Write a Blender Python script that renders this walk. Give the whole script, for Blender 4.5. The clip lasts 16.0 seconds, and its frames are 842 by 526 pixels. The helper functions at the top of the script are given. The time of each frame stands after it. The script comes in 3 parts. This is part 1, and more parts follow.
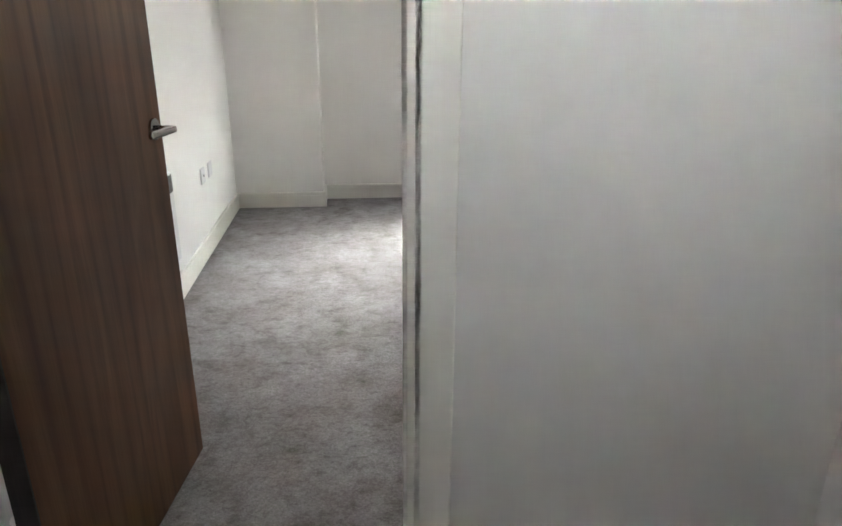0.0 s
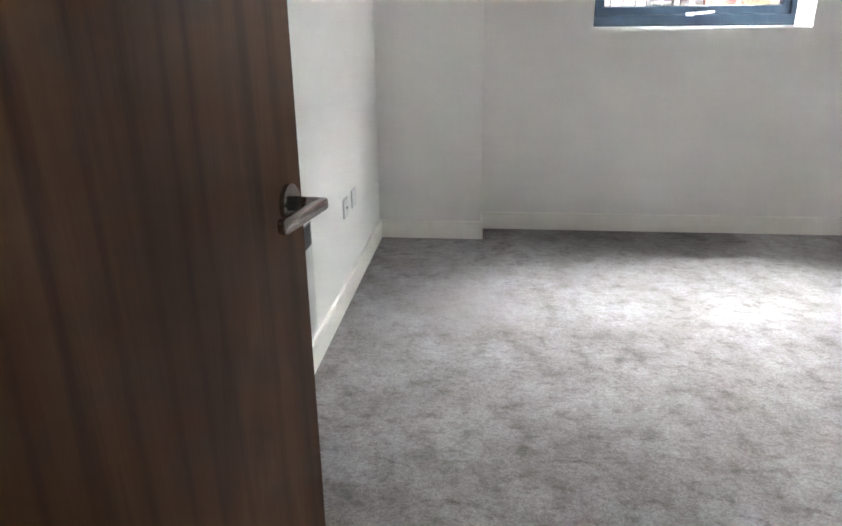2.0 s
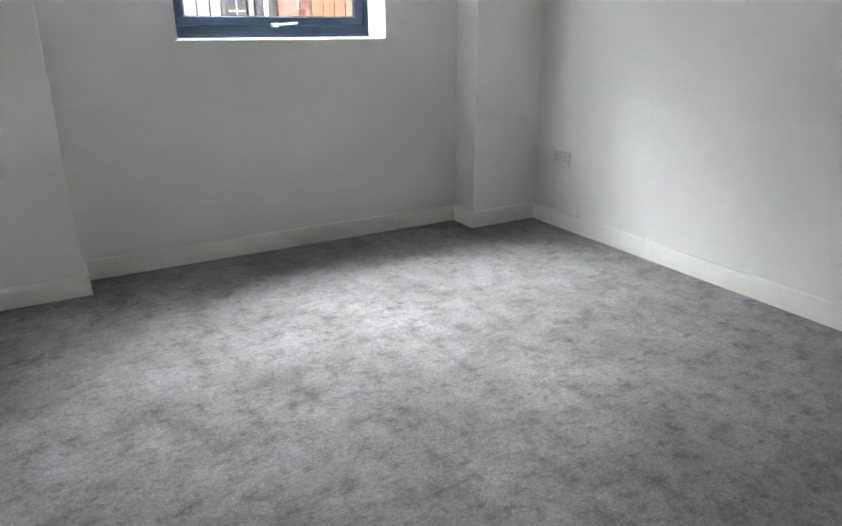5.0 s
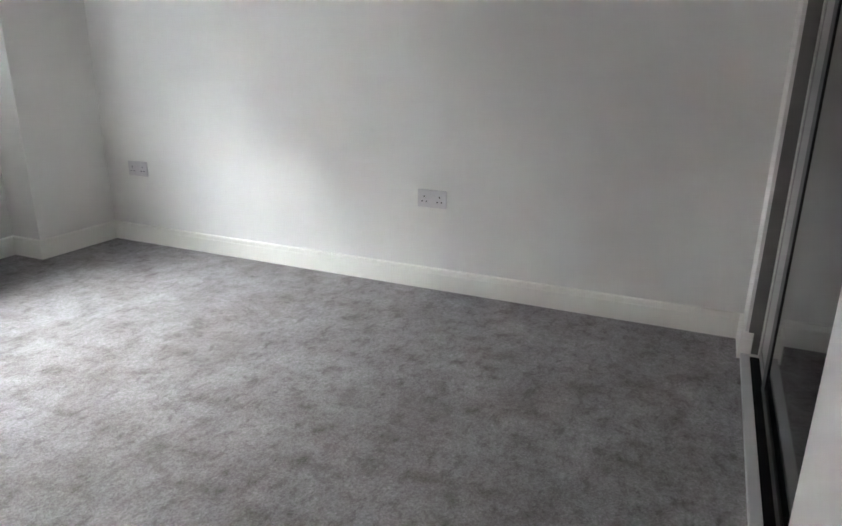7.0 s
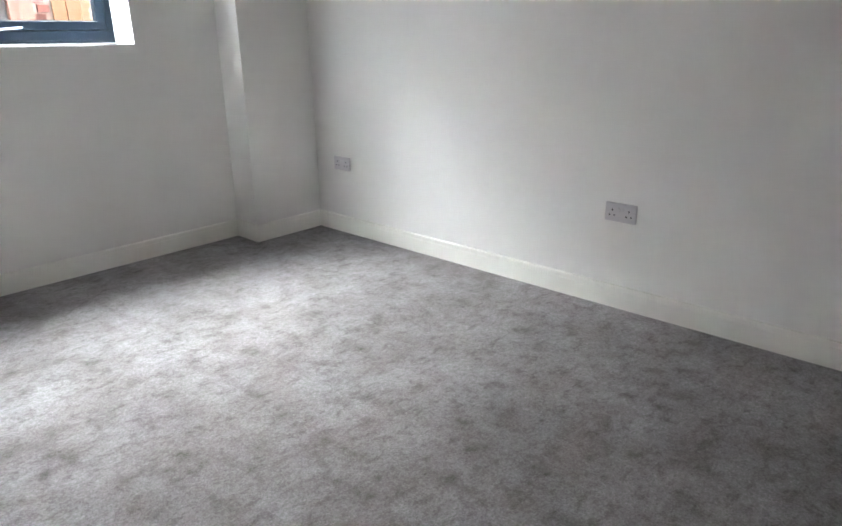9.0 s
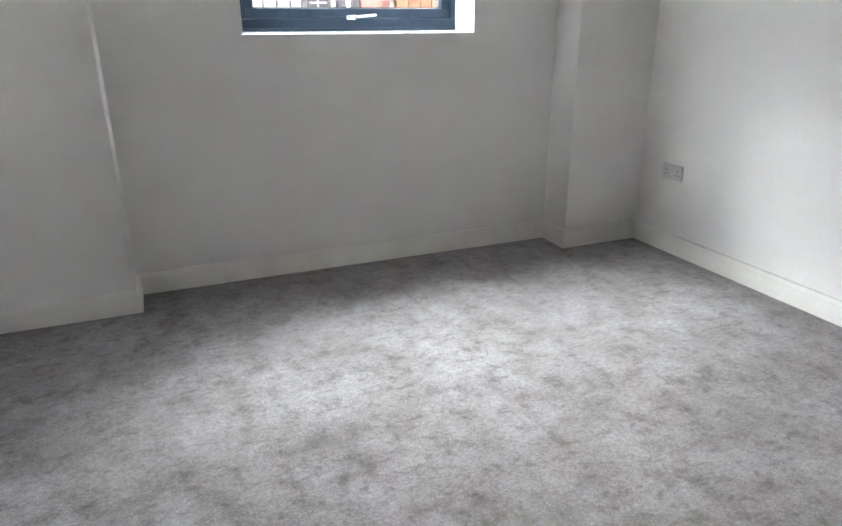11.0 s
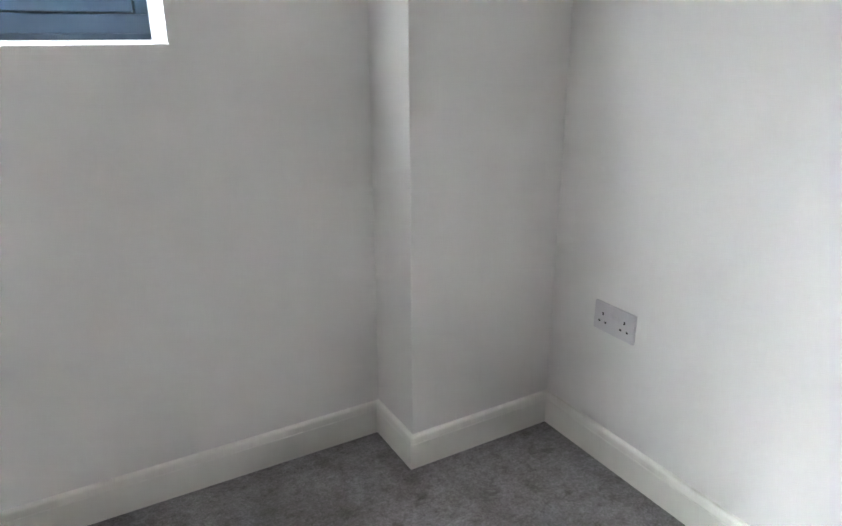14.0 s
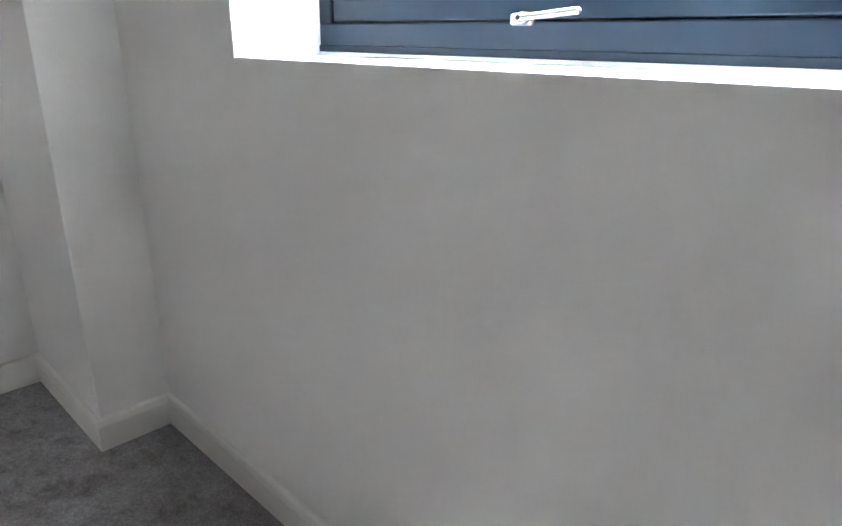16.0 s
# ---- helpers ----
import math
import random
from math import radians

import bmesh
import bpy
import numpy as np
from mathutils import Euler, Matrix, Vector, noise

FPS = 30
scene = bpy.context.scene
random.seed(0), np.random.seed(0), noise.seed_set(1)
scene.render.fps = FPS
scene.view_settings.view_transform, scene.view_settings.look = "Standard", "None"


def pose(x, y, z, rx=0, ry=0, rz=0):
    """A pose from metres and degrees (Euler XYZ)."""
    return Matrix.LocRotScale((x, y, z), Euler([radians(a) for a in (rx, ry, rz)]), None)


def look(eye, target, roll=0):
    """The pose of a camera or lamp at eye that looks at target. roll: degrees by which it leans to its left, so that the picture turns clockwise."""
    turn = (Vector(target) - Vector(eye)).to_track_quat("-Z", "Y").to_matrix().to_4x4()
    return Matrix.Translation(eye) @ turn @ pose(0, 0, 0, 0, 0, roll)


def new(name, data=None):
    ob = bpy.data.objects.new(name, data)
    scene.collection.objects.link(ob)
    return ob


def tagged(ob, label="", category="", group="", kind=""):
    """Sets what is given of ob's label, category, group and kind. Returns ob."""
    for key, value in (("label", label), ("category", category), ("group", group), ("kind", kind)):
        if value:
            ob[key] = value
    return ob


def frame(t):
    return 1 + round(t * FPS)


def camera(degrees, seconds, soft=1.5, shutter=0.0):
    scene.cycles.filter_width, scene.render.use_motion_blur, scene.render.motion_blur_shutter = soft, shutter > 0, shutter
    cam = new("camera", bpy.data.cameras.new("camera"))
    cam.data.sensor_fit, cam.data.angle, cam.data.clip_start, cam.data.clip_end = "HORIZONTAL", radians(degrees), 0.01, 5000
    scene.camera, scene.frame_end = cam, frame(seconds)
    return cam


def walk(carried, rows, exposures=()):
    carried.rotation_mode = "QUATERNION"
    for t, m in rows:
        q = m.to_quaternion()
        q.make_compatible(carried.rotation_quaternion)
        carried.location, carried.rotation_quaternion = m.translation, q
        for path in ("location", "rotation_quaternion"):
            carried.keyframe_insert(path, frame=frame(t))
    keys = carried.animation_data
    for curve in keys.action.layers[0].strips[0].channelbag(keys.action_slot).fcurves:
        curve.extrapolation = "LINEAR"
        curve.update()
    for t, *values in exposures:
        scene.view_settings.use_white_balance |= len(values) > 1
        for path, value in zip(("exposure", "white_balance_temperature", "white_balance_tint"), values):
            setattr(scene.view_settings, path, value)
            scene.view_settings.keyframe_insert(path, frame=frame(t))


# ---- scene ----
cam = camera(66.5, 16.0, soft=1.6)
PATH = [
    (0, (0.831, -4.575, 1.224), (1.027, -2.707, 0.537), 0.4),
    (0.5, (0.768, -4.48, 1.212), (0.801, -2.602, 0.526), -0.6),
    (1, (0.695, -4.21, 1.22), (0.606, -2.335, 0.529), -0.8),
    (1.5, (0.664, -4.003, 1.232), (0.496, -2.132, 0.544), -0.4),
    (2, (0.601, -3.746, 1.207), (0.42, -1.876, 0.523), -0.5),
    (2.5, (0.568, -3.555, 1.235), (0.393, -1.683, 0.554), -0.5),
    (3, (0.621, -3.494, 1.242), (0.493, -1.613, 0.574), -0.7),
    (3.5, (0.643, -3.462, 1.239), (0.649, -1.576, 0.572), -0.6),
    (4, (0.677, -3.483, 1.251), (0.922, -1.615, 0.578), -0.7),
    (4.2, (0.658, -3.468, 1.242), (1.041, -1.623, 0.572), -0.5),
    (4.5, (0.691, -3.473, 1.26), (1.268, -1.684, 0.578), -0.6),
    (5, (0.577, -3.413, 1.238), (1.505, -1.776, 0.56), -0.3),
    (5.2, (0.605, -3.403, 1.246), (1.638, -1.833, 0.562), -0.2),
    (7.3, (0.64, -3.359, 1.101), (2.418, -2.667, 0.498), 0.4),
    (7.5, (0.666, -3.364, 1.099), (2.455, -2.702, 0.496), 0.3),
    (8, (0.687, -3.348, 1.118), (2.476, -2.695, 0.509), 0.2),
    (8.5, (0.759, -3.383, 1.196), (2.406, -2.456, 0.541), -0.6),
    (9, (0.738, -3.405, 1.225), (2.125, -2.126, 0.559), -0.7),
    (9.5, (0.706, -3.4, 1.243), (1.859, -1.913, 0.566), -0.7),
    (10, (0.669, -3.333, 1.252), (1.671, -1.742, 0.573), -0.4),
    (12.3, (1.285, -2.368, 1.225), (1.776, -0.56, 0.525), -0.9),
    (12.5, (1.393, -2.272, 1.237), (1.908, -0.467, 0.545), -0.7),
    (13, (1.577, -2.024, 1.208), (2.476, -0.372, 0.529), -0.1),
    (13.5, (1.92, -1.765, 1.216), (2.852, -0.124, 0.553), -0.4),
    (14, (2.139, -1.407, 1.208), (3.076, 0.233, 0.552), -0.3),
    (14.5, (2.273, -1.085, 1.22), (3.095, 0.617, 0.568), -0.6),
    (15, (2.399, -0.841, 1.251), (2.523, 1.04, 0.582), 0.1),
    (15.5, (2.426, -0.702, 1.231), (1.872, 1.102, 0.568), 0.4),
    (16, (2.536, -0.509, 1.250), (1.210, 0.829, 0.582), 0.4),
]
walk(cam, [(t, look(eye, target, roll)) for t, eye, target, roll in PATH],
     exposures=[(0.0, 8.18, 6900, 9), (1.0, 8.10, 6850, 9), (1.5, 8.00, 6750, 9), (2.5, 7.90, 6600, 9), (4.0, 7.72, 6450, 9), (4.5, 7.55, 6400, 9), (5.0, 7.36, 6400, 9), (7.5, 7.62, 6480, 9), (8.5, 7.68, 6480, 9), (9.5, 7.38, 6450, 9), (10.0, 7.34, 6430, 9), (12.5, 7.64, 6500, 9), (13.5, 7.60, 6450, 9), (14.0, 7.75, 6450, 9), (14.5, 7.82, 6430, 9), (15.5, 7.72, 6350, 9), (16.0, 7.54, 6350, 9)])

# ---- world and light: an overcast sky above the roof across the yard ----
world = bpy.data.worlds.new("world")
scene.world = world
world.use_nodes = True
wn = world.node_tree.nodes
wl = world.node_tree.links
sky = wn.new("ShaderNodeTexSky")
sky.sky_type = "NISHITA"
sky.sun_disc = False
sky.sun_elevation = radians(31)
sky.sun_rotation = radians(357)
sky.air_density, sky.dust_density, sky.ozone_density = 1.0, 1.0, 1.0
soft_sky = wn.new("ShaderNodeHueSaturation")
soft_sky.inputs["Saturation"].default_value = 0.32
wl.new(sky.outputs[0], soft_sky.inputs["Color"])
wl.new(soft_sky.outputs[0], wn["Background"].inputs[0])
wn["Background"].inputs[1].default_value = 0.15

sun_data = bpy.data.lights.new("sun", "SUN")
sun_data.energy, sun_data.angle, sun_data.color = 0.64, radians(76), (0.90, 0.96, 1.0)
sun = new("sun", sun_data)
sun.matrix_world = look((1.8 - 0.6, 8.5, 5.1), (1.8, 0.0, 0.0))

# ---- materials ----


def material(name, colour, rough=0.5, metal=0.0, spec=0.5):
    m = bpy.data.materials.new(name)
    m.use_nodes = True
    b = m.node_tree.nodes["Principled BSDF"]
    b.inputs["Base Color"].default_value = (*colour, 1)
    b.inputs["Roughness"].default_value = rough
    b.inputs["Metallic"].default_value = metal
    b.inputs["Specular IOR Level"].default_value = spec
    return m


def node(m, kind, **values):
    n = m.node_tree.nodes.new(kind)
    for key, value in values.items():
        n.inputs[key].default_value = value
    return n


def link(m, a, b):
    m.node_tree.links.new(a, b)


def mapped(m, scale=(1, 1, 1), source="Object"):
    co = m.node_tree.nodes.new("ShaderNodeTexCoord")
    mp = node(m, "ShaderNodeMapping", Scale=scale)
    link(m, co.outputs[source], mp.inputs["Vector"])
    return mp.outputs["Vector"]


def noise_at(m, vector, scale, detail=4.0, rough=0.55, distortion=0.0):
    n = node(m, "ShaderNodeTexNoise", Scale=scale, Detail=detail, Roughness=rough, Distortion=distortion)
    link(m, vector, n.inputs["Vector"])
    return n.outputs["Fac"]


def ramp(m, fac, stops):
    r = m.node_tree.nodes.new("ShaderNodeValToRGB")
    link(m, fac, r.inputs["Fac"])
    e = r.color_ramp.elements
    while len(e) < len(stops):
        e.new(0.5)
    for item, (place, colour) in zip(e, stops):
        item.position = place
        item.color = (*colour, 1)
    return r.outputs["Color"]


def mix(m, a, b, fac, mode="MIX"):
    n = m.node_tree.nodes.new("ShaderNodeMix")
    n.data_type, n.blend_type = "RGBA", mode
    for value, socket in ((fac, n.inputs[0]), (a, n.inputs[6]), (b, n.inputs[7])):
        if isinstance(value, (int, float)):
            socket.default_value = value
        elif isinstance(value, tuple):
            socket.default_value = (*value, 1)
        else:
            link(m, value, socket)
    return n.outputs[2]


def base(m, colour):
    link(m, colour, m.node_tree.nodes["Principled BSDF"].inputs["Base Color"])


def bump(m, height, strength, distance, under=None):
    n = node(m, "ShaderNodeBump", Strength=strength, Distance=distance)
    link(m, height, n.inputs["Height"])
    if under is not None:
        link(m, under, n.inputs["Normal"])
    link(m, n.outputs["Normal"], m.node_tree.nodes["Principled BSDF"].inputs["Normal"])
    return n.outputs["Normal"]


def roughness(m, fac, low, high):
    n = node(m, "ShaderNodeMapRange")
    n.inputs["To Min"].default_value, n.inputs["To Max"].default_value = low, high
    link(m, fac, n.inputs["Value"])
    link(m, n.outputs["Result"], m.node_tree.nodes["Principled BSDF"].inputs["Roughness"])


def paint(name, light, dark, rough):
    m = material(name, light, rough, spec=0.3)
    v = mapped(m)
    cloud = noise_at(m, v, 0.9, 3)
    base(m, ramp(m, cloud, ((0.3, dark), (0.7, light))))
    peel = noise_at(m, v, 260, 2)
    streak = noise_at(m, mapped(m, (14, 14, 1.2)), 3.0, 3)
    first = bump(m, streak, 0.02, 0.002)
    bump(m, peel, 0.04, 0.0006, first)
    roughness(m, cloud, rough - 0.08, rough + 0.08)
    return m


wall_paint = paint("wall_paint", (0.855, 0.838, 0.808), (0.845, 0.828, 0.798), 0.75)
ceiling_paint = paint("ceiling_paint", (0.82, 0.82, 0.81), (0.80, 0.80, 0.79), 0.85)
trim_paint = paint("trim_paint", (0.91, 0.892, 0.835), (0.895, 0.877, 0.82), 0.38)
reveal_paint = paint("reveal_paint", (0.86, 0.86, 0.86), (0.84, 0.84, 0.84), 0.5)

carpet = material("carpet", (0.3, 0.28, 0.27), 1.0, spec=0.05)
cv = mapped(carpet)
sweep = noise_at(carpet, mapped(carpet, (1.0, 1.15, 1.0)), 3.1, 6, 0.60, 0.15)
brush = noise_at(carpet, mapped(carpet, (1.2, 0.85, 1.0)), 8.5, 6, 0.62, 0.2)
pile = noise_at(carpet, cv, 170, 3, 0.75)
tuft = node(carpet, "ShaderNodeTexVoronoi", Scale=185.0)
link(carpet, cv, tuft.inputs["Vector"])
speck = node(carpet, "ShaderNodeSeparateColor")
link(carpet, tuft.outputs["Color"], speck.inputs["Color"])
ground_tone = ramp(carpet, sweep, ((0.34, (0.240, 0.222, 0.214)), (0.50, (0.290, 0.272, 0.268)), (0.64, (0.335, 0.319, 0.320))))
brush_tone = ramp(carpet, brush, ((0.32, (0.60, 0.58, 0.565)), (0.42, (0.85, 0.84, 0.83)), (0.52, (1.0, 1.0, 1.0)), (0.68, (1.10, 1.10, 1.11))))
pile_tone = ramp(carpet, pile, ((0.30, (0.55, 0.53, 0.52)), (0.50, (1.0, 0.99, 0.99)), (0.70, (1.42, 1.42, 1.42))))
speck_tone = ramp(carpet, speck.outputs["Red"], ((0.0, (0.62, 0.61, 0.60)), (0.5, (1.0, 1.0, 1.0)), (1.0, (1.38, 1.38, 1.40))))
stroke = noise_at(carpet, mapped(carpet, (0.8, 1.3, 1.0)), 19.0, 5, 0.60, 0.3)
stroke_tone = ramp(carpet, stroke, ((0.33, (0.66, 0.645, 0.635)), (0.43, (0.93, 0.925, 0.92)), (0.50, (1.0, 1.0, 1.0)), (0.68, (1.07, 1.07, 1.08))))
swept = mix(carpet, mix(carpet, ground_tone, brush_tone, 0.85, "MULTIPLY"), stroke_tone, 0.9, "MULTIPLY")
crumb = noise_at(carpet, mapped(carpet, (1.0, 1.2, 1.0)), 52.0, 3, 0.6)
crumb_tone = ramp(carpet, crumb, ((0.32, (0.70, 0.69, 0.68)), (0.50, (1.0, 1.0, 1.0)), (0.68, (1.20, 1.20, 1.20))))
swept = mix(carpet, swept, crumb_tone, 0.55, "MULTIPLY")
soft_pile = mix(carpet, swept, pile_tone, 0.5, "MULTIPLY")
base(carpet, mix(carpet, soft_pile, speck_tone, 0.42, "MULTIPLY"))
under = bump(carpet, brush, 0.3, 0.012)
under = bump(carpet, tuft.outputs["Distance"], 0.35, 0.004, under)
bump(carpet, pile, 0.8, 0.006, under)
carpet.node_tree.nodes["Principled BSDF"].inputs["Sheen Weight"].default_value = 0.12
carpet.node_tree.nodes["Principled BSDF"].inputs["Sheen Roughness"].default_value = 0.5

walnut = material("walnut_veneer", (0.14, 0.075, 0.05), 0.5, spec=0.13)
figure = noise_at(walnut, mapped(walnut, (3.4, 3.4, 0.42)), 1.7, 5, 0.55, 1.4)
fine = noise_at(walnut, mapped(walnut, (150.0, 150.0, 2.6)), 2.0, 4, 0.6)
band = node(walnut, "ShaderNodeTexWave", Scale=2.1, Distortion=11.0, Detail=3.5)
band.inputs["Detail Scale"].default_value = 0.7
link(walnut, mapped(walnut, (2.2, 2.2, 0.16)), band.inputs["Vector"])
wood_tone = ramp(walnut, figure, ((0.30, (0.070, 0.031, 0.016)), (0.47, (0.112, 0.052, 0.026)), (0.60, (0.146, 0.072, 0.036)), (0.74, (0.094, 0.042, 0.021))))
grain_tone = ramp(walnut, fine, ((0.35, (0.86, 0.84, 0.82)), (0.60, (1.0, 1.0, 1.0))))
band_tone = ramp(walnut, band.outputs["Fac"], ((0.0, (0.70, 0.67, 0.65)), (0.22, (0.94, 0.93, 0.92)), (1.0, (1.06, 1.05, 1.03))))
base(walnut, mix(walnut, mix(walnut, wood_tone, grain_tone, 0.8, "MULTIPLY"), band_tone, 0.8, "MULTIPLY"))
bump(walnut, fine, 0.08, 0.0005)
roughness(walnut, fine, 0.56, 0.44)

dark_edge = material("dark_lipping", (0.030, 0.017, 0.013), 0.55)
base(dark_edge, ramp(dark_edge, noise_at(dark_edge, mapped(dark_edge, (60, 60, 2)), 2.0), ((0.3, (0.010, 0.007, 0.006)), (0.7, (0.018, 0.012, 0.010)))))

nickel = material("satin_nickel", (0.36, 0.335, 0.315), 0.24, 1.0)
brushing = noise_at(nickel, mapped(nickel, (30, 400, 400)), 2.0, 3)
roughness(nickel, brushing, 0.18, 0.32)
steel = material("dull_steel", (0.42, 0.40, 0.38), 0.45, 1.0)
# near-black colour standing in for the shade inside holes and slots
black_hole = material("recess_shade", (0.012, 0.011, 0.011), 0.8)

frame_grey = material("anthracite_frame", (0.015, 0.028, 0.046), 0.42, spec=0.25)
fg = noise_at(frame_grey, mapped(frame_grey), 5.0, 4)
base(frame_grey, ramp(frame_grey, fg, ((0.3, (0.012, 0.023, 0.039)), (0.7, (0.015, 0.028, 0.046)))))
bump(frame_grey, noise_at(frame_grey, mapped(frame_grey), 500, 2), 0.12, 0.0003)
gasket = material("black_gasket", (0.015, 0.015, 0.016), 0.6)
white_plastic = material("white_plastic", (0.74, 0.72, 0.73), 0.32)
base(white_plastic, ramp(white_plastic, noise_at(white_plastic, mapped(white_plastic), 20.0), ((0.3, (0.66, 0.635, 0.645)), (0.7, (0.69, 0.665, 0.675)))))
handle_white = material("silver_handle", (0.40, 0.41, 0.43), 0.30, 0.6)
heater_white = material("heater_enamel", (0.72, 0.715, 0.70), 0.35)
base(heater_white, ramp(heater_white, noise_at(heater_white, mapped(heater_white), 4.0), ((0.3, (0.66, 0.652, 0.635)), (0.7, (0.69, 0.682, 0.665)))))
heater_grey = material("heater_grille", (0.27, 0.26, 0.258), 0.5)
strip_grey = material("grey_strip", (0.21, 0.20, 0.195), 0.5)
rail_white = material("white_aluminium", (0.60, 0.59, 0.57), 0.4)
panel_grey = material("pale_panel", (0.42, 0.405, 0.40), 0.35)
black_glass = material("black_glass", (0.008, 0.008, 0.009), 0.05, spec=0.28)
black_frame = material("black_aluminium", (0.012, 0.012, 0.013), 0.35, 0.0)

glass = bpy.data.materials.new("window_glass")
glass.use_nodes = True
gb = glass.node_tree.nodes["Principled BSDF"]
gb.inputs["Transmission Weight"].default_value = 1.0
gb.inputs["Roughness"].default_value = 0.0
gb.inputs["IOR"].default_value = 1.45
gb.inputs["Base Color"].default_value = (0.97, 0.99, 0.985, 1)

render_white = paint("white_render", (0.44, 0.435, 0.42), (0.38, 0.375, 0.36), 0.85)
# dark, so the unseen outer wall bounces little light onto the house
yard_brick = paint("dark_brickwork", (0.13, 0.075, 0.06), (0.10, 0.058, 0.048), 0.9)
iron = material("painted_iron", (0.03, 0.03, 0.033), 0.5)
yard_stone = material("paving", (0.30, 0.29, 0.28), 0.9)
base(yard_stone, ramp(yard_stone, noise_at(yard_stone, mapped(yard_stone), 3.0, 8), ((0.3, (0.040, 0.040, 0.041)), (0.7, (0.070, 0.068, 0.066)))))
mortar = material("mortar", (0.42, 0.39, 0.36), 0.95)
base(mortar, ramp(mortar, noise_at(mortar, mapped(mortar), 40.0, 5), ((0.3, (0.20, 0.18, 0.16)), (0.7, (0.26, 0.24, 0.22)))))
brick_red = material("red_brick", (0.36, 0.14, 0.09), 0.9)
info = brick_red.node_tree.nodes.new("ShaderNodeObjectInfo")
base(brick_red, mix(brick_red, ramp(brick_red, info.outputs["Random"], ((0.0, (0.085, 0.034, 0.026)), (0.5, (0.115, 0.050, 0.039)), (1.0, (0.145, 0.067, 0.054)))),
                    ramp(brick_red, noise_at(brick_red, mapped(brick_red), 60.0, 5), ((0.3, (0.75, 0.75, 0.75)), (0.7, (1.1, 1.1, 1.1)))), 0.8, "MULTIPLY"))
bump(brick_red, noise_at(brick_red, mapped(brick_red), 120.0, 4), 0.4, 0.002)
# pink is the sunlit side of the brick pier, its light put into colour
sunlit_pink = paint("sunlit_pink", (0.175, 0.103, 0.082), (0.15, 0.088, 0.07), 0.9)
cedar = material("orange_timber", (0.44, 0.22, 0.07), 0.6)
cedar_info = cedar.node_tree.nodes.new("ShaderNodeObjectInfo")
cedar_grain = ramp(cedar, noise_at(cedar, mapped(cedar, (40, 40, 1.5)), 2.0, 5), ((0.3, (0.088, 0.046, 0.019)), (0.7, (0.130, 0.070, 0.030))))
base(cedar, mix(cedar, cedar_grain, ramp(cedar, cedar_info.outputs["Random"], ((0.0, (0.85, 0.85, 0.85)), (1.0, (1.1, 1.1, 1.1)))), 0.8, "MULTIPLY"))
dim_glass = material("dim_house_glass", (0.028, 0.030, 0.033), 0.30, spec=0.15)
slate = material("roof_slate", (0.10, 0.10, 0.11), 0.7)

# ---- mesh helpers ----


def mesh_object(name, bm, mat, parent=None, smooth=False):
    me = bpy.data.meshes.new(name)
    bmesh.ops.recalc_face_normals(bm, faces=bm.faces)
    bm.to_mesh(me)
    bm.free()
    me.materials.append(mat)
    if smooth:
        for p in me.polygons:
            p.use_smooth = True
    ob = new(name, me)
    if parent is not None:
        ob.parent = parent
    return ob


def part(name, bm, mat, parent, label="", smooth=False):
    return tagged(mesh_object(name, bm, mat, parent, smooth), label)


def empty(name, m, label="", category="", group="", kind=""):
    ob = new(name)
    ob.matrix_basis = m
    return tagged(ob, label, category, group, kind)


def box(bm, x0, x1, y0, y1, z0, z1, bevel=0.0, segments=2, m=None):
    made = bmesh.ops.create_cube(bm, size=1.0)["verts"]
    for v in made:
        v.co = Vector((x0 + (v.co.x + 0.5) * (x1 - x0), y0 + (v.co.y + 0.5) * (y1 - y0), z0 + (v.co.z + 0.5) * (z1 - z0)))
    if bevel:
        edges = list({e for v in made for e in v.link_edges})
        res = bmesh.ops.bevel(bm, geom=edges, offset=bevel, segments=segments, affect="EDGES", profile=0.5)
        made = list({v for f in res["faces"] for v in f.verts} | {v for v in made if v.is_valid})
    if m is not None:
        bmesh.ops.transform(bm, matrix=m, verts=made)
    return made


def block(x0, x1, y0, y1, z0, z1, bevel=0.0, segments=2):
    bm = bmesh.new()
    box(bm, x0, x1, y0, y1, z0, z1, bevel, segments)
    return bm


def rod(bm, a, b, r, sides=16, r2=None):
    a, b = Vector(a), Vector(b)
    m = Matrix.Translation((a + b) / 2) @ (b - a).to_track_quat("Z", "Y").to_matrix().to_4x4()
    return bmesh.ops.create_cone(bm, cap_ends=True, segments=sides, radius1=r, radius2=r if r2 is None else r2, depth=(b - a).length, matrix=m)["verts"]


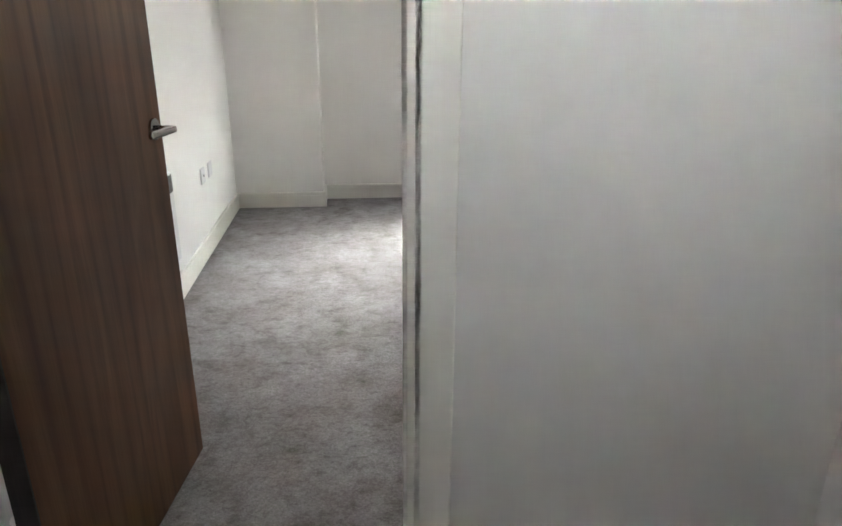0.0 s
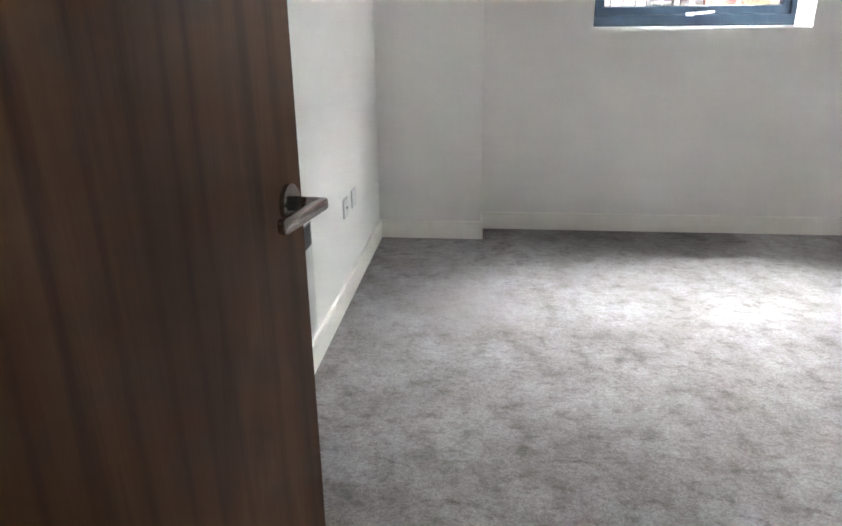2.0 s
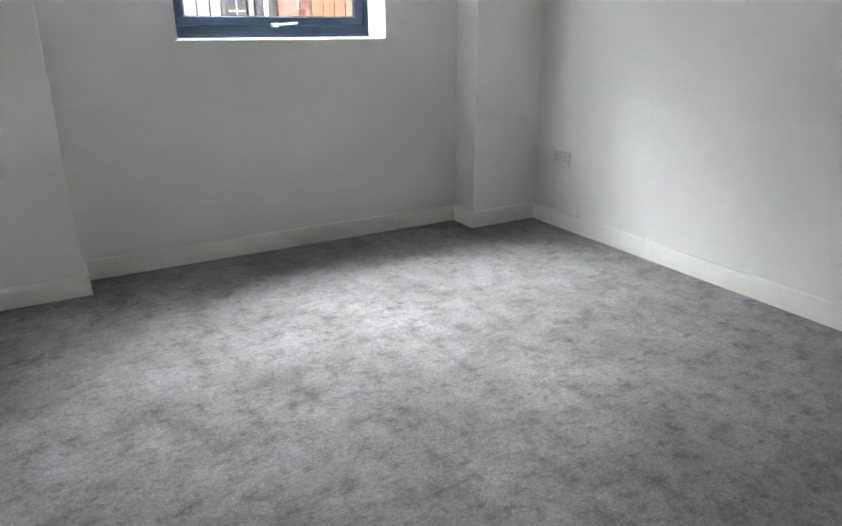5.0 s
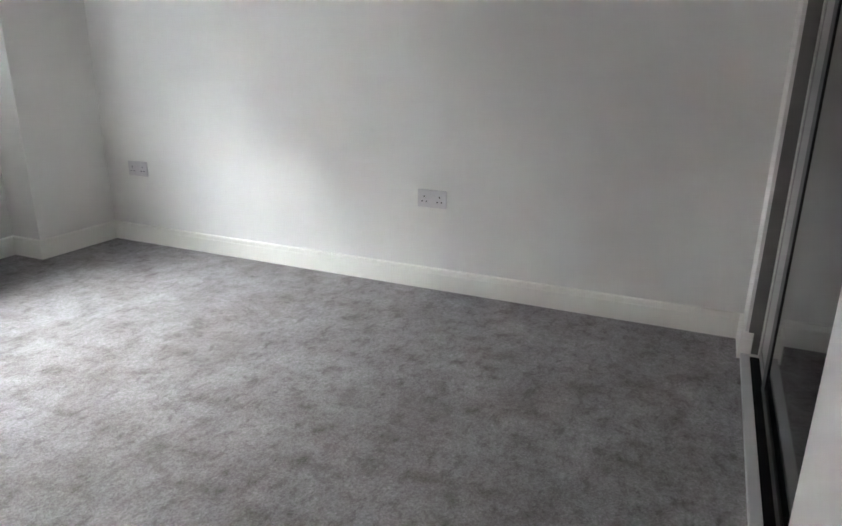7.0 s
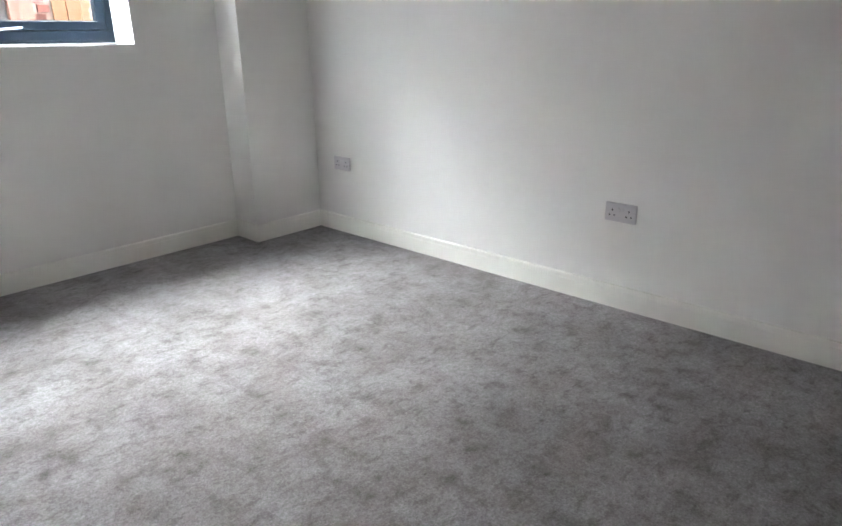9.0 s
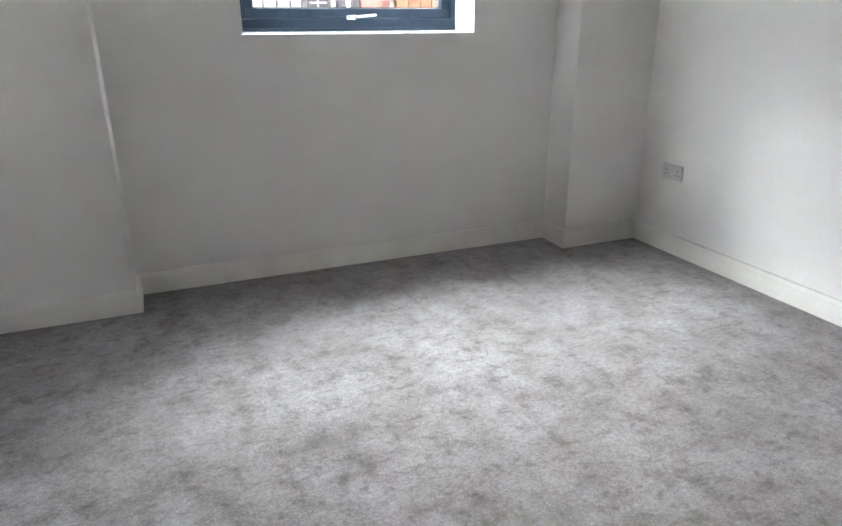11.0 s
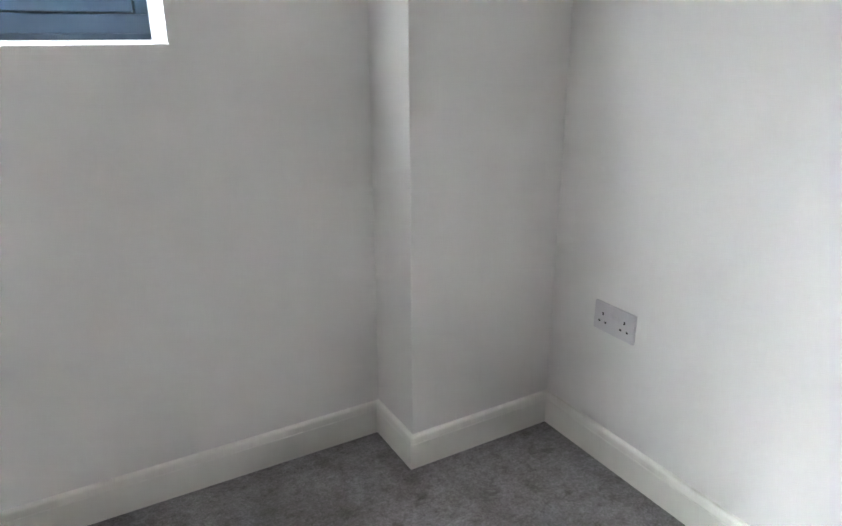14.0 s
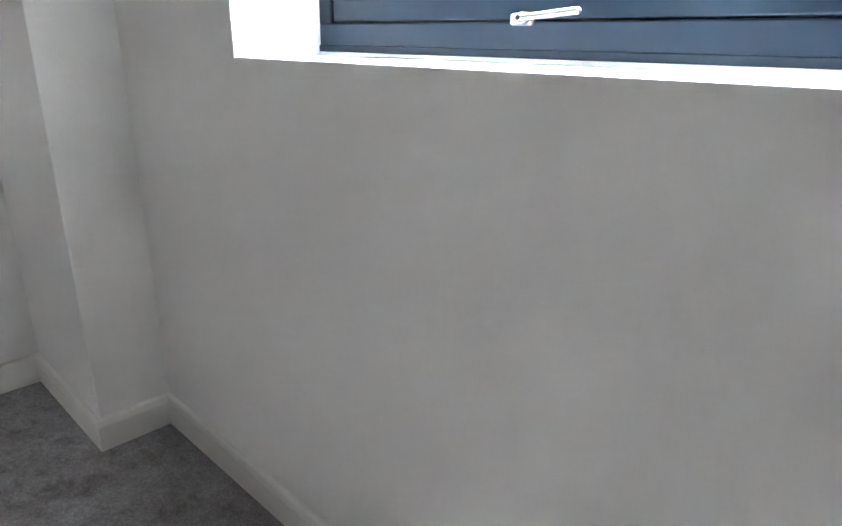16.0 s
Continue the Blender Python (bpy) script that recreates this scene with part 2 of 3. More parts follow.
def sweep_profile(bm, corners, profile):
    """Sweep (out, up) points along a run of floor corners; out is to the right of the run. Corners are mitred."""
    n = len(corners)
    pts = [Vector((*c, 0)) for c in corners]
    rings = []
    for i in range(n):
        before = (pts[i] - pts[i - 1]).normalized() if i else None
        after = (pts[i + 1] - pts[i]).normalized() if i < n - 1 else None
        sides = [Vector((d.y, -d.x, 0)) for d in (before, after) if d is not None]
        side = sides[0] if len(sides) == 1 else (sides[0] + sides[1]) / (1 + sides[0].dot(sides[1]))
        rings.append([bm.verts.new(pts[i] + side * o + Vector((0, 0, z))) for o, z in profile])
    k = len(profile)
    for a, b in zip(rings, rings[1:]):
        for j in range(k):
            bm.faces.new((a[j], b[j], b[(j + 1) % k], a[(j + 1) % k]))
    bm.faces.new(rings[0])
    bm.faces.new(rings[-1])


def structure(name, bm, mat, label, category, smooth=False):
    return tagged(mesh_object(name, bm, mat, None, smooth), label, category, kind="structure")


# ---- the room's plan ----
XL, XR = -0.016, 3.432          # side walls
YN, YP = 0.242, 0.016           # window wall, and the two piers beside it
XP1, XP2 = 0.600, 2.921         # the piers' inner faces
YS, YH = -3.573, -3.700         # entrance wall, room face and hall face
TOP = 2.42                      # ceiling
WX0, WX1, WZ0, WZ1 = 1.214, 2.414, 1.200, 2.29   # window opening
WOUT = 0.62                     # outer face of the window wall
DX0, DX1, DTOP = 0.148, 0.940, 2.03              # rough door opening
CX0, CX1, CTOP = 1.755, 3.235, 2.20              # wardrobe opening
HX0, HX1, HY = -1.55, 1.72, -5.35                # hall

bm = block(HX0 - 0.2, XR + 0.3, HY - 0.2, WOUT, -0.14, 0.0)
floor = structure("floor", bm, carpet, "soft grey brushed-pile carpet with mottled shading", "carpet")

bm = block(XL - 0.12, XL, YS, WOUT, 0, TOP)
structure("wall_west", bm, wall_paint, "plain white painted wall behind the panel heater", "wall")
bm = block(XR, XR + 0.12, -4.35, WOUT, 0, TOP)
structure("wall_east", bm, wall_paint, "plain white painted wall with two double sockets", "wall")

bm = bmesh.new()
box(bm, XL, WX0, YN, WOUT, 0, TOP)
box(bm, WX1, XR, YN, WOUT, 0, TOP)
box(bm, WX0, WX1, YN, WOUT, 0, WZ0)
box(bm, WX0, WX1, YN, WOUT, WZ1, TOP)
structure("wall_north", bm, wall_paint, "white painted window wall with a deep square reveal", "wall")
bm = block(XL, XP1, YP, YN, 0, TOP, 0.003)
structure("wall_pier_1", bm, wall_paint, "white plastered boxed-in pier beside the window wall", "wall")
bm = block(XP2, XR, YP, YN, 0, TOP, 0.002)
structure("wall_pier_2", bm, wall_paint, "white plastered boxed-in pier in the corner", "wall")

bm = bmesh.new()
box(bm, XL - 0.12, DX0, YH, YS, 0, TOP)
box(bm, DX0, DX1, YH, YS, DTOP, TOP)
box(bm, DX1, CX0, YH, YS, 0, TOP)
box(bm, CX0, CX1, YH, YS, CTOP, TOP)
box(bm, CX1, XR, YH, YS, 0, TOP)
structure("wall_south", bm, wall_paint, "white painted wall with the doorway and the wardrobe recess", "wall")

bm = bmesh.new()
box(bm, HX0 - 0.12, XL - 0.12, YH, YH + 0.12, 0, TOP)
SX, SW, SB, ST = 1.10, 0.078, 1.60, 1.785    # small high opening, unseen, added in the hall's end wall to light the hall
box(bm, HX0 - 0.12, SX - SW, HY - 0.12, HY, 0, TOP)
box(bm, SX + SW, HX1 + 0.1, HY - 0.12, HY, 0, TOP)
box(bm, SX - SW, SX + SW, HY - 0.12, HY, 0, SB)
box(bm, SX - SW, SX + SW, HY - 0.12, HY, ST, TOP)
box(bm, HX1, HX1 + 0.10, HY, YH, 0, TOP)
box(bm, HX0 - 0.12, HX0, HY, YH, 0, TOP)
structure("wall_hall", bm, wall_paint, "plain white painted hall walls outside the bedroom", "wall")

bm = bmesh.new()
box(bm, CX0 - 0.095, XR, -4.35, -4.27, 0, TOP)
box(bm, CX0 - 0.095, CX0 - 0.02, -4.27, YH, 0, TOP)
box(bm, CX1 + 0.1, XR, -4.27, YH, 0, TOP)
structure("wall_wardrobe_recess", bm, wall_paint, "plain white back and sides of the wardrobe recess", "wall")

bm = block(HX0 - 0.12, XR + 0.12, HY - 0.12, WOUT, TOP, TOP + 0.15)
structure("ceiling", bm, ceiling_paint, "plain white plastered ceiling", "ceiling")

# skirting with a square nose and a fine groove below it
SK, SH = 0.016, 0.110
skirt = [(0, 0.0005), (SK, 0.0005), (SK, 0.083), (SK - 0.0018, 0.0848), (SK - 0.0018, 0.0868), (SK - 0.0005, 0.0888),
         (SK - 0.0005, SH - 0.006), (SK - 0.0025, SH - 0.002), (SK - 0.006, SH), (0, SH)]
bm = bmesh.new()
sweep_profile(bm, [(0.119, YS), (XL, YS), (XL, YP), (XP1, YP), (XP1, YN), (XP2, YN), (XP2, YP), (XR, YP), (XR, YS), (CX1, YS), (CX1, YS - 0.030)], skirt)
structure("baseboard", bm, trim_paint, "white satin-painted skirting board round the bedroom", "skirting board")
bm = bmesh.new()
sweep_profile(bm, [(CX0, YS - 0.03), (CX0, YS), (0.969, YS)], skirt)
structure("baseboard_entrance", bm, trim_paint, "white satin-painted skirting board between door and wardrobe", "skirting board")
bm = bmesh.new()
sweep_profile(bm, [(0.969, YH), (HX1, YH), (HX1, HY), (HX0, HY), (HX0, YH), (0.119, YH)], skirt)
structure("baseboard_hall", bm, trim_paint, "white satin-painted skirting board round the hall", "skirting board")

# ---- window ----
window = empty("window_1", pose(0, 0, 0), "dark blue-grey aluminium casement window in a white reveal", "window", kind="structure")
FY = 0.475
FZ = 1.212                      # underside of the frame
bm = bmesh.new()
box(bm, WX0, WX1, FY, FY + 0.07, FZ, 1.274, 0.003)
box(bm, WX0, WX1, FY, FY + 0.07, WZ1 - 0.06, WZ1, 0.003)
box(bm, WX0, 1.259, FY, FY + 0.07, 1.274, WZ1 - 0.06, 0.003)
box(bm, 2.380, WX1, FY, FY + 0.07, 1.274, WZ1 - 0.06, 0.003)
box(bm, WX0, WX1, FY - 0.004, FY + 0.01, FZ, 1.227, 0.0015)
part("window_frame", bm, frame_grey, window, "fixed outer frame, dark blue-grey")
SX0, SX1, SZ0, SZ1 = 1.262, 2.377, 1.277, WZ1 - 0.063
bm = bmesh.new()
GW = 0.047
box(bm, SX0, SX1, FY + 0.006, FY + 0.066, SZ0, SZ0 + GW, 0.004)
box(bm, SX0, SX1, FY + 0.006, FY + 0.066, SZ1 - GW, SZ1, 0.004)
box(bm, SX0, SX0 + GW, FY + 0.006, FY + 0.066, SZ0 + GW - 0.004, SZ1 - GW + 0.004, 0.004)
box(bm, SX1 - GW, SX1, FY + 0.006, FY + 0.066, SZ0 + GW - 0.004, SZ1 - GW + 0.004, 0.004)
sash = part("sash", bm, frame_grey, window, "opening sash, dark blue-grey")
bm = bmesh.new()
for z0, z1 in ((SZ0 + GW - 0.001, SZ0 + GW + 0.005), (SZ1 - GW - 0.005, SZ1 - GW + 0.001)):
    box(bm, SX0 + GW, SX1 - GW, FY + 0.022, FY + 0.030, z0, z1)
for x0, x1 in ((SX0 + GW - 0.001, SX0 + GW + 0.005), (SX1 - GW - 0.005, SX1 - GW + 0.001)):
    box(bm, x0, x1, FY + 0.022, FY + 0.030, SZ0 + GW + 0.005, SZ1 - GW - 0.005)
for z0, z1 in ((1.268, 1.283), (WZ1 - 0.069, WZ1 - 0.054)):
    box(bm, 1.255, 2.384, FY + 0.020, FY + 0.050, z0, z1)
for x0, x1 in ((1.253, 1.268), (2.371, 2.386)):
    box(bm, x0, x1, FY + 0.021, FY + 0.049, 1.283, WZ1 - 0.069)
part("glazing_bead", bm, gasket, window, "thin black rubber glazing gasket")
pane = part("pane", block(SX0 + GW - 0.004, SX1 - GW + 0.004, FY + 0.030, FY + 0.050, SZ0 + GW - 0.004, SZ1 - GW + 0.004), glass, window, "clear double-glazed pane")
pane.visible_shadow = False
bm = block(WX0 + 0.002, WX1 - 0.002, YN + 0.001, FY + 0.002, WZ0 - 0.010, WZ0 + 0.003, 0.001)
part("window_sill", bm, reveal_paint, window, "white painted window board flush with the wall")
part("sealant_bead", block(WX0 + 0.003, WX1 - 0.003, FY - 0.003, FY + 0.06, WZ0 + 0.003, FZ, 0.001), reveal_paint, window, "white sealant under the frame")
bm = bmesh.new()
for x0, x1 in ((WX0, WX0 + 0.003), (WX1 - 0.003, WX1)):
    box(bm, x0, x1, YN + 0.001, FY, WZ0 + 0.004, WZ1 - 0.004)
box(bm, WX0 + 0.004, WX1 - 0.004, YN + 0.001, FY, WZ1 - 0.003, WZ1)
part("reveal_lining", bm, reveal_paint, window, "bright white painted window reveal")

HZ = 1.279
bm = bmesh.new()
box(bm, 1.786, 1.834, FY - 0.010, FY + 0.007, HZ - 0.012, HZ + 0.009, 0.006, 3)
grip = part("window_handle", bm, handle_white, window, "slim white and silver locking window handle", True)
bm = bmesh.new()
rod(bm, (1.822, FY - 0.006, HZ), (1.822, FY - 0.022, HZ + 0.001), 0.010)
tilt = Matrix.Translation((1.822, 0, HZ)) @ Matrix.Rotation(radians(-5), 4, "Y")
box(bm, -0.012, 0.119, FY - 0.034, FY - 0.020, -0.006, 0.006, 0.005, 3, tilt)
part("lever", bm, handle_white, grip, "silver lever of the window handle", True)
bm = bmesh.new()
rod(bm, (1.823, FY - 0.0335, HZ + 0.001), (1.823, FY - 0.0346, HZ + 0.001), 0.0048, 14)
part("key_hole", bm, black_hole, grip, "small dark lock cylinder")

# ---- doorway lining, stops and architraves ----
doorway = empty("door_frame", pose(0, 0, 0), "white painted door lining with flat architraves", "door frame", kind="structure")
LL, LR = 0.180, 0.915            # inner faces of the lining
for name, x0, x1 in (("lining_left", DX0, LL), ("lining_right", LR, DX1)):
    part(name, block(x0, x1, YH - 0.003, YS + 0.017, 0.001, DTOP, 0.002), trim_paint, doorway)
part("lining_head", block(LL, LR, YH - 0.003, YS + 0.003, DTOP - 0.03, DTOP, 0.002), trim_paint, doorway)
for x0, x1 in ((LL, LL + 0.014), (LR - 0.014, LR)):
    part("door_stop", block(x0, x1, YH + 0.002, YS - 0.050, 0.001, DTOP - 0.03, 0.003, 3), trim_paint, doorway)
part("door_stop", block(LL + 0.014, LR - 0.014, YH + 0.002, YS - 0.050, DTOP - 0.044, DTOP - 0.03, 0.003), trim_paint, doorway)
AW = 0.055
for y0, y1 in ((YH - 0.019, YH), (YS, YS + 0.019)):
    for x0, x1 in ((LL - 0.006 - AW, LL - 0.006), (LR + 0.003, LR + 0.003 + AW)):
        part("architrave", block(x0, x1, y0, y1, 0.001, DTOP + 0.04, 0.004, 3), trim_paint, doorway)
    part("architrave", block(LL - 0.006, LR + 0.006, y0, y1, DTOP - 0.022, DTOP + 0.04, 0.004, 3), trim_paint, doorway)
bm = bmesh.new()
box(bm, LR - 0.0016, LR + 0.001, -3.602, -3.576, 0.972, 1.038, 0.001)
strike = part("strike_plate", bm, steel, doorway, "dull steel strike plate let into the lining")
bm = bmesh.new()
for z0, z1 in ((0.987, 1.001), (1.013, 1.028)):
    box(bm, LR - 0.0026, LR + 0.001, -3.594, -3.583, z0, z1)
part("latch_hole", bm, black_hole, strike, "dark latch hole")
bm = bmesh.new()
for z in (0.9795, 1.0325):
    rod(bm, (LR - 0.001, -3.589, z), (LR - 0.0028, -3.589, z), 0.003, 10)
part("screw", bm, steel, strike)

# ---- door leaf, standing open into the room ----
door = empty("door_1", pose(0.250, -3.590, 0, 0, 0, 82.7), "dark walnut-veneered flush door standing open into the bedroom", "door", kind="structure")
LEAF, THICK = 0.734, 0.044
part("leaf", block(0.004, LEAF, 0.0, THICK, 0.010, 1.985, 0.0015), walnut, door, "dark brown walnut veneer with upright grain")
part("edge_lipping", block(0.0, 0.004, 0.0, THICK, 0.010, 1.985), dark_edge, door, "dark hinge-side edge of the door")
RX, RZ = 0.683, 0.985
bm = bmesh.new()
rod(bm, (RX, -0.0005, RZ), (RX, -0.007, RZ), 0.0265, 40)
rod(bm, (RX, -0.007, RZ), (RX, -0.010, RZ), 0.0265, 40, 0.0235)
rose = part("door_handle", bm, nickel, door, "round satin-nickel rose", False)
bm = bmesh.new()
rod(bm, (RX, -0.010, RZ), (RX, -0.046, RZ), 0.0100, 24)
part("spindle", bm, nickel, rose, "round satin-nickel neck", True)
bm = bmesh.new()
made = box(bm, -0.120, 0.009, -0.058, -0.043, -0.008, 0.009, 0.0)
for v in made:
    if v.co.x < -0.1:
        v.co.z *= 1.15
        v.co.z += 0.002
        v.co.y += 0.004
bmesh.ops.bevel(bm, geom=list(bm.edges), offset=0.005, segments=3, affect="EDGES", profile=0.5)
bmesh.ops.translate(bm, vec=(RX, 0, RZ), verts=bm.verts)
part("lever", bm, nickel, rose, "flat satin-nickel lever pointing back to the hinges", True)

# ---- electric panel heater on the west wall ----
heater = empty("panel_heater", pose(0, 0, 0), "white electric panel heater with a grey top grille, on the wall", "heater")
HY0, HY1, HB, HT, HF = -2.54, -1.900, 0.285, 0.680, 0.085
bm = bmesh.new()
prof = [(0.020, HB + 0.02), (HF - 0.012, HB), (HF, HB + 0.012), (HF, HT - 0.018), (HF - 0.022, HT), (0.020, HT), (0.010, HT - 0.02), (0.010, HB + 0.03)]
for y in (HY0, HY1):
    bm.faces.new([bm.verts.new((x, y, z)) for x, z in prof])
bm.verts.ensure_lookup_table()
for j in range(8):
    bm.faces.new((bm.verts[j], bm.verts[(j + 1) % 8], bm.verts[8 + (j + 1) % 8], bm.verts[8 + j]))
bmesh.ops.bevel(bm, geom=list(bm.edges), offset=0.003, segments=2, affect="EDGES", profile=0.5)
part("body", bm, heater_white, heater, "white enamelled steel casing")
GZ0, GZ1 = 0.590, 0.663
bm = block(HF + 0.0005, HF + 0.002, HY0 + 0.02, HY1 - 0.010, GZ0, GZ1)
grille = part("grille", bm, heater_grey, heater, "grey louvred outlet grille")
slat_bm = block(-0.0017, 0.0017, -0.0017, 0.0017, GZ0 + 0.002, GZ1 - 0.002)
slat_me = bpy.data.meshes.new("slat")
slat_bm.to_mesh(slat_me)
slat_bm.free()
slat_me.materials.append(heater_grey)
for i in range(74):
    slat = new("slat", slat_me)
    slat.parent = grille
    slat.location = (HF + 0.0019, HY0 + 0.026 + i * 0.0081, 0)
bm = bmesh.new()
box(bm, -0.008, 0.056, -2.112, -1.985, HT - 0.03, HT + 0.032, 0.006, 3)
control = part("control_box", bm, heater_white, heater, "white thermostat housing behind the top")
part("control_window", block(0.006, 0.046, -2.098, -2.062, HT + 0.0315, HT + 0.0330), heater_grey, control, "grey recessed control window")
part("control_slot", block(-0.002, 0.050, -2.010, -1.996, HT + 0.0315, HT + 0.0330), heater_grey, control, "dark slot")
for y in (-2.40, -1.95):
    part("wall_bracket", block(XL + 0.0005, 0.012, y - 0.02, y + 0.02, 0.33, 0.61, 0.002), heater_white, heater)

# ---- sockets ----


def socket(name, m, gangs, label, group):
    """A wall plate in the local x-z plane, its face towards local -y."""
    w = 0.150 if gangs == 2 else 0.087
    thing = empty(name, m, label, "socket", group)
    bm = bmesh.new()
    box(bm, -w / 2, w / 2, -0.010, 0.0, -0.0435, 0.0435, 0.004, 3)
    part("plate", bm, white_plastic, thing)
    centres = (-0.040, 0.040) if gangs == 2 else ()
    for cx in centres:
        bm = bmesh.new()
        box(bm, cx - 0.0026, cx + 0.0026, -0.0106, -0.009, 0.006, 0.0150)
        part("earth_slot", bm, black_hole, thing, "dark upright earth slot")
        for dx in (-0.0115, 0.0115):
            part("pin_slot", block(cx + dx - 0.0036, cx + dx + 0.0036, -0.0106, -0.009, -0.0165, -0.0110), black_hole, thing, "dark flat pin slot")
    for cx in ((-0.009, 0.009) if gangs == 2 else ()):
        bm = bmesh.new()
        box(bm, cx - 0.006, cx + 0.006, -0.0130, -0.009, 0.004, 0.022, 0.0015)
        part("rocker_switch", bm, white_plastic, thing)
    for cx in ((-w / 2 + 0.010, w / 2 - 0.010) if gangs == 2 else (-0.030, 0.030)):
        bm = bmesh.new()
        rod(bm, (cx, -0.009, 0), (cx, -0.0106, 0), 0.003, 10)
        part("screw_cap", bm, white_plastic, thing)
    return thing


EAST = pose(0, 0, 0, 0, 0, -90)
for y in (-0.246, -2.163):
    socket("double_socket", Matrix.Translation((XR - 0.0003, y, 0.459)) @ EAST, 2, "white plastic double switched socket on the east wall", "double sockets")
WEST = pose(0, 0, 0, 0, 0, 90)
first = socket("aerial_socket", Matrix.Translation((XL + 0.0003, -0.960, 0.447)) @ WEST, 1, "white single outlet plate with a small round jack", "single plates")
bm = bmesh.new()
rod(bm, (0, -0.009, 0), (0, -0.0135, 0), 0.0065, 16)
jack = part("jack", bm, steel, first, "round metal jack")
bm = bmesh.new()
rod(bm, (0, -0.0130, 0), (0, -0.0140, 0), 0.0035, 12)
part("jack_hole", bm, black_hole, jack)
socket("blank_plate", Matrix.Translation((XL + 0.0003, -0.770, 0.447)) @ WEST, 1, "plain white single wall plate beside the outlet", "single plates")

# ---- sliding wardrobe in the recess ----
wardrobe = empty("sliding_wardrobe", pose(0, 0, 0), "built-in wardrobe with a black glass sliding door", "wardrobe")
part("bottom_rail", block(CX0, CX1, -3.600, -3.568, 0.001, 0.024, 0.002), rail_white, wardrobe, "white aluminium floor rail")
# raised near-black strip in place of the groove's shade
part("track_groove", block(CX0, CX1, -3.700, -3.600, 0.001, 0.008), black_hole, wardrobe, "dark strip for the shade in the track groove")
# dark grey strip laid over the wall's return at the recess side
part("side_strip", block(CX1 - 0.008, CX1, -3.629, YS - 0.012, 0.023, CTOP - 0.06, 0.001), strip_grey, wardrobe, "dark grey strip down the recess side")
part("top_rail", block(CX0, CX1, -3.700, -3.590, CTOP - 0.05, CTOP - 0.002, 0.002), rail_white, wardrobe)


def sliding_door(x0, x1, y0, y1, panel, stile, stile_w, label):
    d = part("sliding_door", block(x0 + stile_w, x1 - stile_w, y0 + 0.006, y1 - 0.004, 0.055, CTOP - 0.09), panel, wardrobe, label)
    for a, b in ((x0, x0 + stile_w), (x1 - stile_w, x1)):
        part("stile", block(a, b, y0, y1, 0.016, CTOP - 0.055, 0.002), stile, d)
    for a, b in ((0.016, 0.056), (CTOP - 0.092, CTOP - 0.055)):
        part("rail", block(x0 + stile_w, x1 - stile_w, y0, y1, a, b, 0.002), stile, d)
    return d


sliding_door(CX0 + 0.004, 2.950, -3.655, -3.629, black_glass, black_frame, 0.085, "glossy black glass sliding panel in a black frame")
sliding_door(2.955, CX1 - 0.002, -3.662, -3.634, panel_grey, panel_grey, 0.035, "pale grey sliding panel")

# ---- the yard outside ----
bm = bmesh.new()
box(bm, -400, 400, WOUT + 0.001, 800, -0.30, -0.12)
structure("ground", bm, yard_stone, "grey paved yard running to the houses", "ground")
# 9 m high and unseen, added to keep sky light off the house
bm = bmesh.new()
box(bm, -25, XL - 0.2, WOUT - 0.3, WOUT, -0.12, 9.0)
box(bm, XR + 0.2, 28, WOUT - 0.3, WOUT, -0.12, 9.0)
box(bm, XL - 0.2, XR + 0.2, WOUT - 0.3, WOUT, TOP + 0.15, 9.0)
structure("wall_sky_blocker", bm, yard_brick, "tall dark outer wall, unseen, added to shade the yard", "wall")

YB = 3.20
house = empty("house", pose(0, 0, 0), "two-storey brick and rendered house across the yard", "house")
# roof is unseen; its height and eaves are set to shape the daylight
ROOF = 3.85
part("wall", block(-25, 2.24, YB, YB + 0.3, -0.12, ROOF), render_white, house, "white rendered wall")
part("wall", block(2.24, 28, YB + 0.02, YB + 0.3, -0.12, ROOF), mortar, house, "brick wall with pale mortar")
bm = bmesh.new()
sec = [(YB - 0.32, ROOF), (YB + 3.5, ROOF + 1.3), (YB + 7.0, ROOF), (YB + 7.0, ROOF - 0.1), (YB - 0.32, ROOF - 0.1)]
ends = [[bm.verts.new((x, y, z)) for y, z in sec] for x in (-25.3, 28.3)]
for e in ends:
    bm.faces.new(e)
for j in range(5):
    bm.faces.new((ends[0][j], ends[0][(j + 1) % 5], ends[1][(j + 1) % 5], ends[1][j]))
part("roof", bm, slate, house, "dark slate roof, out of view, with eaves to shade the wall")
win = part("window", block(2.205, 2.400, YB - 0.035, YB + 0.03, 0.9, 2.1, 0.003), black_frame, house, "narrow dark-framed side light with grey panes")
part("pane", block(2.225, 2.380, YB - 0.038, YB - 0.030, 0.92, 1.40), dim_glass, win)
part("glazing_bar", block(2.225, 2.380, YB - 0.046, YB - 0.037, 1.425, 1.440), strip_grey, win)
part("glazing_bar", block(2.296, 2.308, YB - 0.045, YB - 0.037, 0.92, 2.06), strip_grey, win)
part("pane", block(2.225, 2.380, YB - 0.038, YB - 0.030, 1.46, 2.06), dim_glass, win)
part("door", block(2.405, 2.685, YB - 0.05, YB + 0.02, -0.10, 2.1, 0.004), black_frame, house, "black panelled side door")
part("door_panel", block(2.418, 2.462, YB - 0.056, YB - 0.049, 1.30, 1.62, 0.002), mortar, house, "cream panel on the black door")
